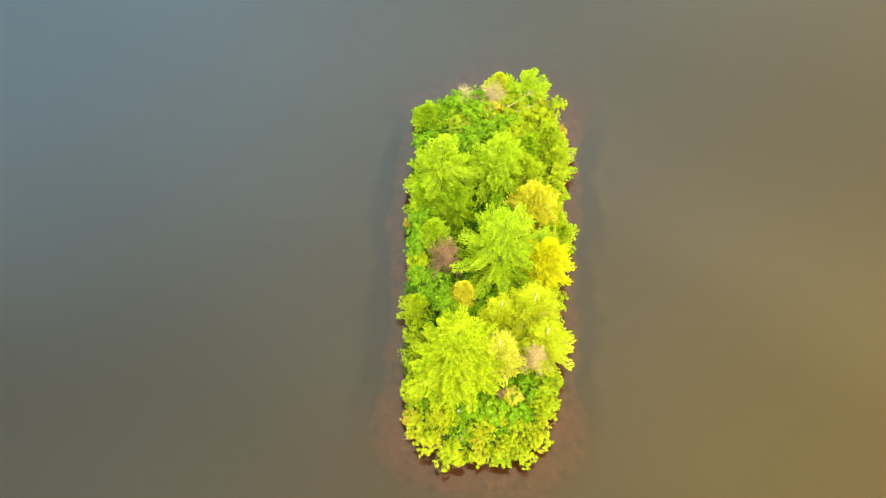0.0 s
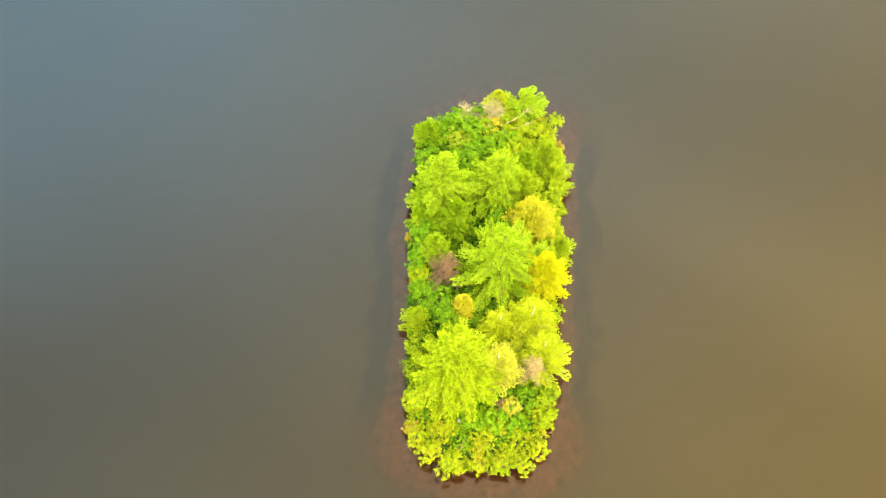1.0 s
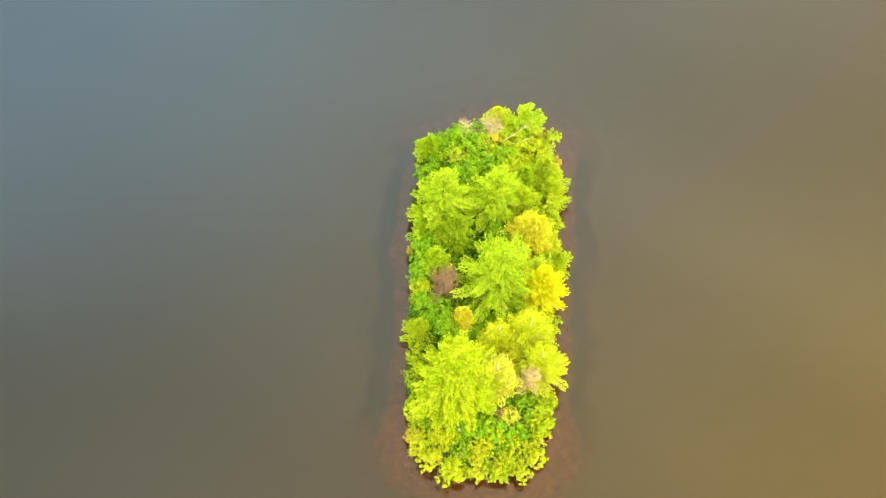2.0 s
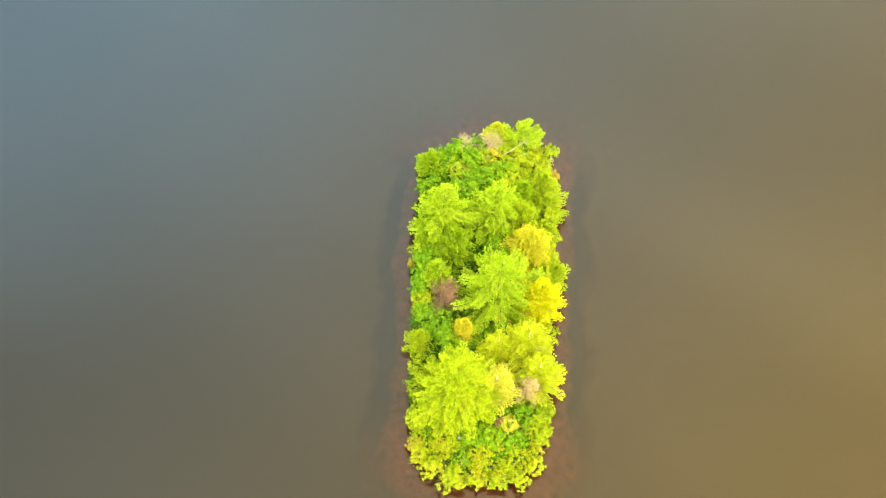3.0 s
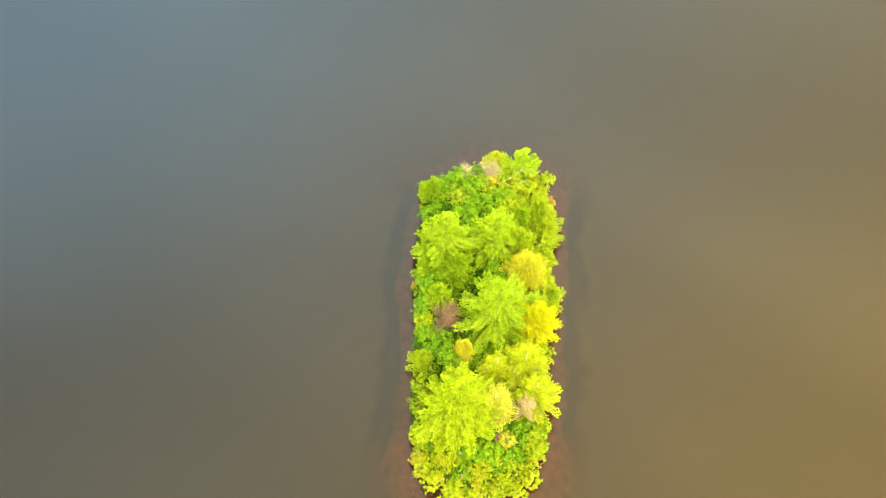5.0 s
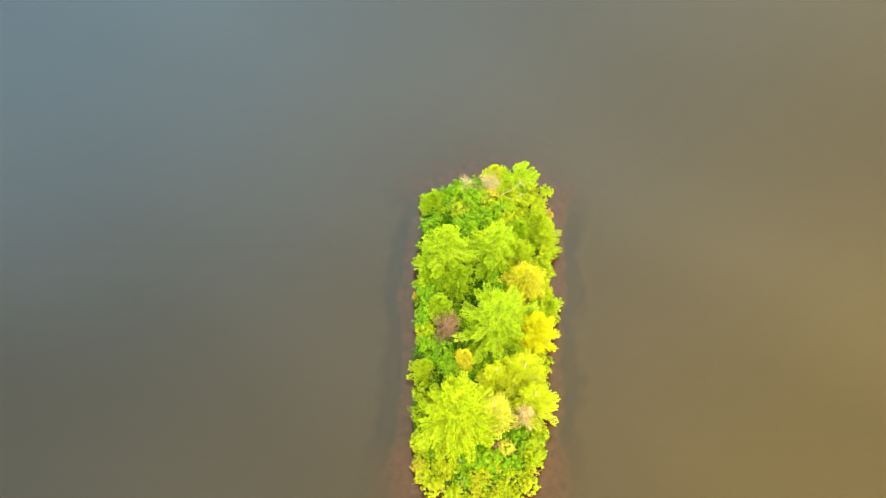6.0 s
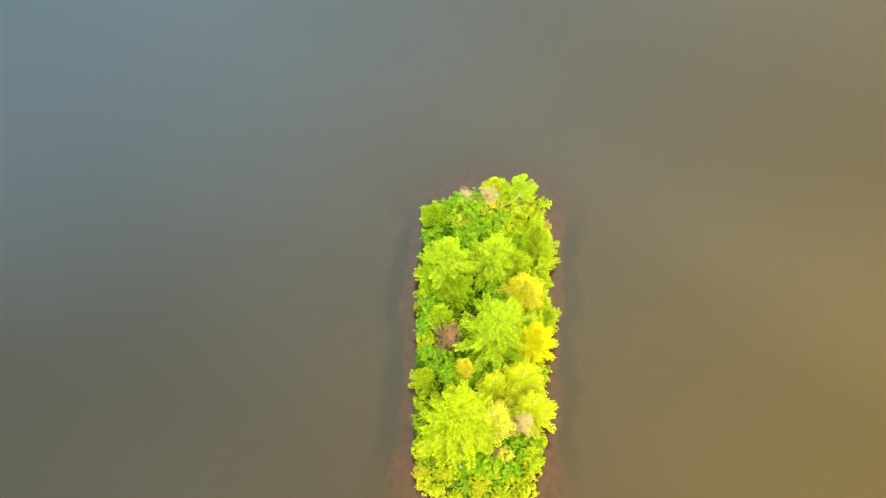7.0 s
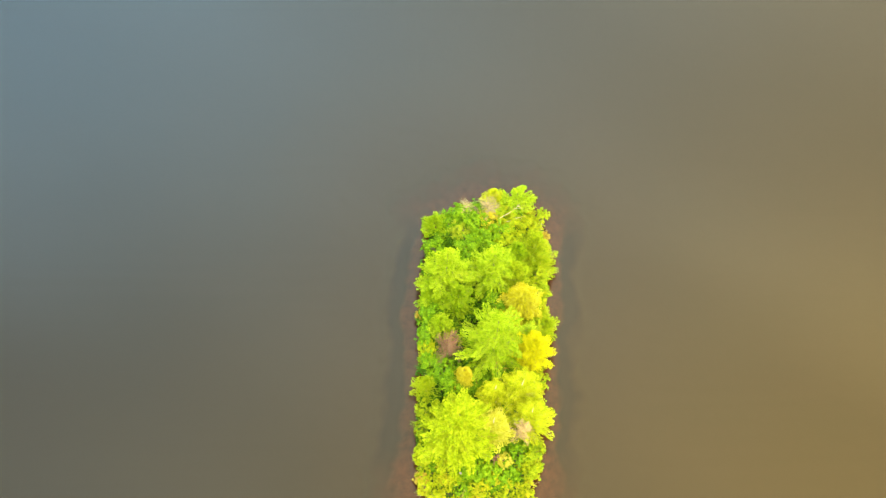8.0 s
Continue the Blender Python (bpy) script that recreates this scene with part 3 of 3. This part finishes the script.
MIDDLE = (
    ("g", -2.0, 35.9, 3.4, 1.1), ("g", -1.6, 37.9, 3.8, 1.1), ("g", 4.8, 38.9, 4.2, 1.1), ("l", 9.0, 40.3, 3.6, 1.15),
    ("l", 9.1, 38.6, 3.4, 1.0), ("l", -2.0, 34.5, 3.0, 0.9), ("g", -1.6, 33.0, 3.0, 1.1), ("g", -0.4, 32.1, 3.4, 1.2), ("g", 0.3, 30.7, 3.6, 1.1),
    ("g", 3.0, 31.2, 3.2, 1.3), ("g", 5.6, 31.3, 3.0, 1.1), ("l", 8.9, 31.4, 2.8, 0.9), ("l", 8.2, 36.2, 4.2, 1.1),
)
SOUTH_END = (
    ("g", 6.0, 28.2, 3.0, 1.0), ("l", -2.1, 28.3, 3.2, 1.0), ("l", -2.3, 24.2, 2.4, 1.0), ("l", 8.1, 24.2, 2.8, 1.2), ("g", 6.9, 24.3, 2.6, 1.1),
    ("l", -2.3, 26.6, 2.8, 0.9), ("l", 8.2, 22.7, 2.3, 0.9), ("g", 2.3, 22.6, 2.3, 1.1), ("g", 5.5, 22.3, 1.9, 1.1), ("g", 3.9, 22.6, 2.1, 1.0),
)
for i, (k, x, y, h, r) in enumerate((*NORTH_END, *MIDDLE, *SOUTH_END)):
    broadleaf(100 + i, "leafy_tree" if h > 3.3 else "bush", MATS[k][1] + (" broad-leaved tree in the thicket" if h > 3.3 else " leafy bush in the thicket"), x, y, soil(x, y),
              h, r, MATS[k][0], 0.115 + 0.02 * (i % 3), 1.0, 0.9, category="tree" if h > 3.3 else "bush", group="thicket trees" if h > 3.3 else "thicket bushes")

# ---------------------------------------------------------------- leafless trees and dead wood
bare_tree(41, "bare_tree", "leafless tree with fine red-brown twigs", 0.25, 34.2, soil(0.25, 34.2), 5.8, 1.6, M_RED, 42, twigs=7, thin=0.85)
bare_tree(42, "bare_bush", "leafless beige twiggy bush at the island's tip", 4.2, 49.2, soil(4.2, 49.2), 3.3, 1.5, M_STRAW, 34, twigs=7, thin=0.7, category="bare bush")
bare_tree(43, "bare_bush", "leafless grey twiggy bush on the bank", 2.0, 49.0, soil(2.0, 49.0), 3.9, 1.2, M_STRAW, 14, twigs=5, thin=0.7, category="bare bush", rise=1.0)
bare_tree(44, "bare_tree", "dead tree with dense pinkish brown twigs", 6.9, 25.9, soil(6.9, 25.7), 6.4, 1.2, M_BEIGE, 40, twigs=10)
bare_tree(45, "bare_bush", "dead rust-brown bush between larches", 5.4, 28.2, soil(5.4, 28.2), 2.8, 0.7, M_RED, 14, category="bare bush")
bare_tree(46, "bare_bush", "dead orange-brown bush among low shrubs", 4.55, 23.7, soil(4.55, 23.7), 2.4, 0.6, M_RED, 14, category="bare bush")

# ---------------------------------------------------------------- bushes leaning out over the southern waterline
for i, (x, y, h, r, lx, ly) in enumerate(((0.6, 19.4, 3.0, 0.95, -0.1, -0.7), (-0.8, 20.2, 2.6, 0.9, -0.3, -0.4), (2.6, 19.3, 2.2, 0.75, 0.1, -0.4), (4.5, 19.2, 2.2, 0.75, 0.0, -0.5),
                                           (6.1, 19.3, 2.3, 0.7, 0.2, -0.6), (7.3, 20.4, 2.1, 0.75, 0.3, -0.3), (-1.9, 21.4, 1.9, 0.75, -0.3, -0.2))):
    broadleaf(160 + i, "bush", "yellow-green bush leaning out over the water", x, y, soil(x, y), h, r, M_LIME, 0.105, 1.2, 1.0, lean=(lx, ly), stretch=1.05,
              category="bush", group="waterline bushes")

# ---------------------------------------------------------------- undergrowth
def shrub_kinds(seed, count, label, height, radius, mat, leaf):
    return [broadleaf(seed + i, "shrub", label, 0, 0, -50, height, radius, mat, leaf, 1.25, 0.95, category="shrub", group="undergrowth", low=-0.5, forks=0, fill=33) for i in range(count)]


LOW = shrub_kinds(200, 6, "low yellow-green leafy shrub with orange tints", 1.7, 0.9, M_LIME, 0.12)
GREEN = shrub_kinds(220, 4, "green leafy shrub in the undergrowth, its colour darkened for shade", 2.2, 0.95, M_SHADED, 0.145) + shrub_kinds(230, 2, "green leafy shrub in the undergrowth", 2.3, 0.95, M_GREEN, 0.145)
DARK = shrub_kinds(240, 3, "low green leafy shrub in a hollow", 1.1, 0.85, M_GREEN, 0.12)
rng = np.random.default_rng(5)
used = set()


def plant(pool, x, y, s, tall=1.0):
    ob = pool[int(rng.integers(len(pool)))]
    m = Matrix.LocRotScale((x, y, soil(x, y)), Euler((0, 0, rng.uniform(0, 6.28))), (s, s, s * tall))
    if ob.name in used:
        copy_thing(ob, m)
    else:
        used.add(ob.name)
        ob.matrix_basis = m


# a hem of shrubs along the waterline
for a, b in zip(EDGE, np.roll(EDGE, -1, 0)):
    n = max(1, round(float(np.linalg.norm(b - a)) / 0.85))
    inward = np.array([-(b - a)[1], (b - a)[0]]) / np.linalg.norm(b - a)
    for k in range(n):
        p = a + (b - a) * (k + rng.uniform(0.2, 0.8)) / n + inward * rng.uniform(0.3, 0.8)
        plant(LOW if p[1] < 24.5 or p[0] > 7.5 or rng.uniform() < 0.25 else GREEN, p[0], p[1], rng.uniform(0.65, 1.0), rng.uniform(0.85, 1.25))
rows_y = np.concatenate([np.arange(18.0, 24.5, 1.05), np.arange(25.2, 52.5, 1.25)])
for gx in np.arange(-3.5, 11, 1.15):
    for gy in rows_y:
        x, y = gx + rng.uniform(-0.4, 0.4), gy + rng.uniform(-0.4, 0.4)
        d = float(shore_distance(np.array([x]), np.array([y]))[0])
        if d > -0.95:
            continue
        if y < 24:
            pool = DARK if rng.uniform() < 0.25 + 0.35 * (abs(x - 4) < 2.5 and y > 21.5) else LOW
        else:
            pool = LOW if x > 8.2 or rng.uniform() < 0.15 else GREEN
        plant(pool, x, y, rng.uniform(0.8, 1.1), rng.uniform(0.8, 1.2))


# ---------------------------------------------------------------- ground cover, a leafy carpet over the soil
rng = np.random.default_rng(77)
gcx, gcy = rng.uniform(-3.6, 10.8, 60000), rng.uniform(17.8, 52.2, 60000)
gcd = shore_distance(gcx, gcy)
keep = gcd < -0.15
gcx, gcy, gcd = gcx[keep], gcy[keep], gcd[keep]
gcz = 0.25 + 0.25 * np.clip(-gcd / 3, 0, 1) + rng.uniform(0, 0.55, len(gcx)) * np.clip(-gcd / 0.6, 0.3, 1)
gcn = unit(rng.normal(0, 0.45, (len(gcx), 3)) + (0, 0, 1))
gcs = rng.uniform(0.11, 0.20, len(gcx))
carpet = diamonds(np.stack([gcx, gcy, gcz], 1), rng.normal(0, 1, gcn.shape), gcn, gcs, gcs * 0.65)
tagged(new("ground_cover", mesh_of("ground_cover", *carpet, M_SHADED)), "dense low green leaves covering the island's soil", "ground cover", kind="stuff")

# ---------------------------------------------------------------- dead wood, stone and drifting leaves
dead_branch(61, "bleached forked branch lying over green bushes", (5.3, 48.0, 2.7), (7.3, 49.3, 3.1), 0.15, M_BLEACHED, 0.025, 12)
dead_branch(62, "bleached branch reaching over green bushes", (6.0, 47.6, 2.8), (7.9, 48.5, 2.9), 0.10, M_BLEACHED, 0.020, 8)
dead_branch(63, "pale dead stem standing in the shore bushes", (9.4, 46.6, 0.4), (9.5, 48.0, 2.5), 0.0, M_BLEACHED, 0.025, 4)
dead_branch(64, "tangled pinkish dead branch at the waterline", (9.6, 47.2, 0.25), (10.3, 47.5, 0.5), 0.15, M_BEIGE, 0.025, 14)
dead_branch(65, "tangled dead branch at the waterline", (10.2, 47.0, 0.1), (9.6, 47.7, 0.7), 0.15, M_BEIGE, 0.022, 12)
dead_branch(66, "thin dead branch poking over the water", (-1.9, 20.6, 0.35), (-3.2, 20.4, 0.15), 0.1, M_BLEACHED, 0.015, 6)
dead_branch(67, "pale dead branch hanging over the water", (6.8, 20.0, 0.9), (7.7, 19.4, 0.35), 0.15, M_BLEACHED, 0.018, 12)
dead_branch(68, "bare dead branch rising from low shrubs", (1.0, 19.6, 1.3), (1.5, 20.6, 2.3), 0.1, M_BEIGE, 0.015, 12)
dead_branch(69, "dead branch hanging over the water", (8.0, 21.3, 1.2), (8.8, 21.7, 0.4), 0.2, M_BEIGE, 0.015, 10)


def stone(seed, label, x, y, z, size):
    rng = np.random.default_rng(seed)
    bm = bmesh.new()
    bmesh.ops.create_icosphere(bm, subdivisions=3, radius=size)
    for v in bm.verts:
        v.co *= 1 + 0.35 * noise.noise(v.co * (1.6 / size) + Vector((seed, 0, 0)))
        v.co.z *= 0.6
    me = bpy.data.meshes.new("stone")
    bm.to_mesh(me)
    bm.free()
    me.materials.append(M_STONE)
    ob = new("stone", me)
    ob.matrix_world = pose(x, y, z, 0, 0, rng.uniform(0, 360))
    return tagged(ob, label, "stone")


stone(3, "pale boulder among the low shrubs", 1.25, 22.4, 1.5, 0.15)

for i, (x, y) in enumerate(((-32.2, 30.8), (-4.9, 46.5), (-4.4, 21.5), (-3.9, 20.5), (-3.2, 19.8), (-2.9, 19.2), (11.6, 47.4), (11.4, 44.9), (-4.1, 22.6), (13.6, 19.4))):
    rng = np.random.default_rng(300 + i)
    p = np.array([[0, 0, 0.0]])
    v, f = diamonds(p, rng.normal(0, 1, (1, 3)), np.array([[0, 0, 1.0]]), np.array([0.05]), np.array([0.038]))
    leaf = new("floating_leaf", mesh_of("floating_leaf", v, f, M_CREAM))
    leaf.matrix_world = pose(x, y, 0.006)
    tagged(leaf, "single pale leaf drifting on the water", "leaf", "drifting leaves")
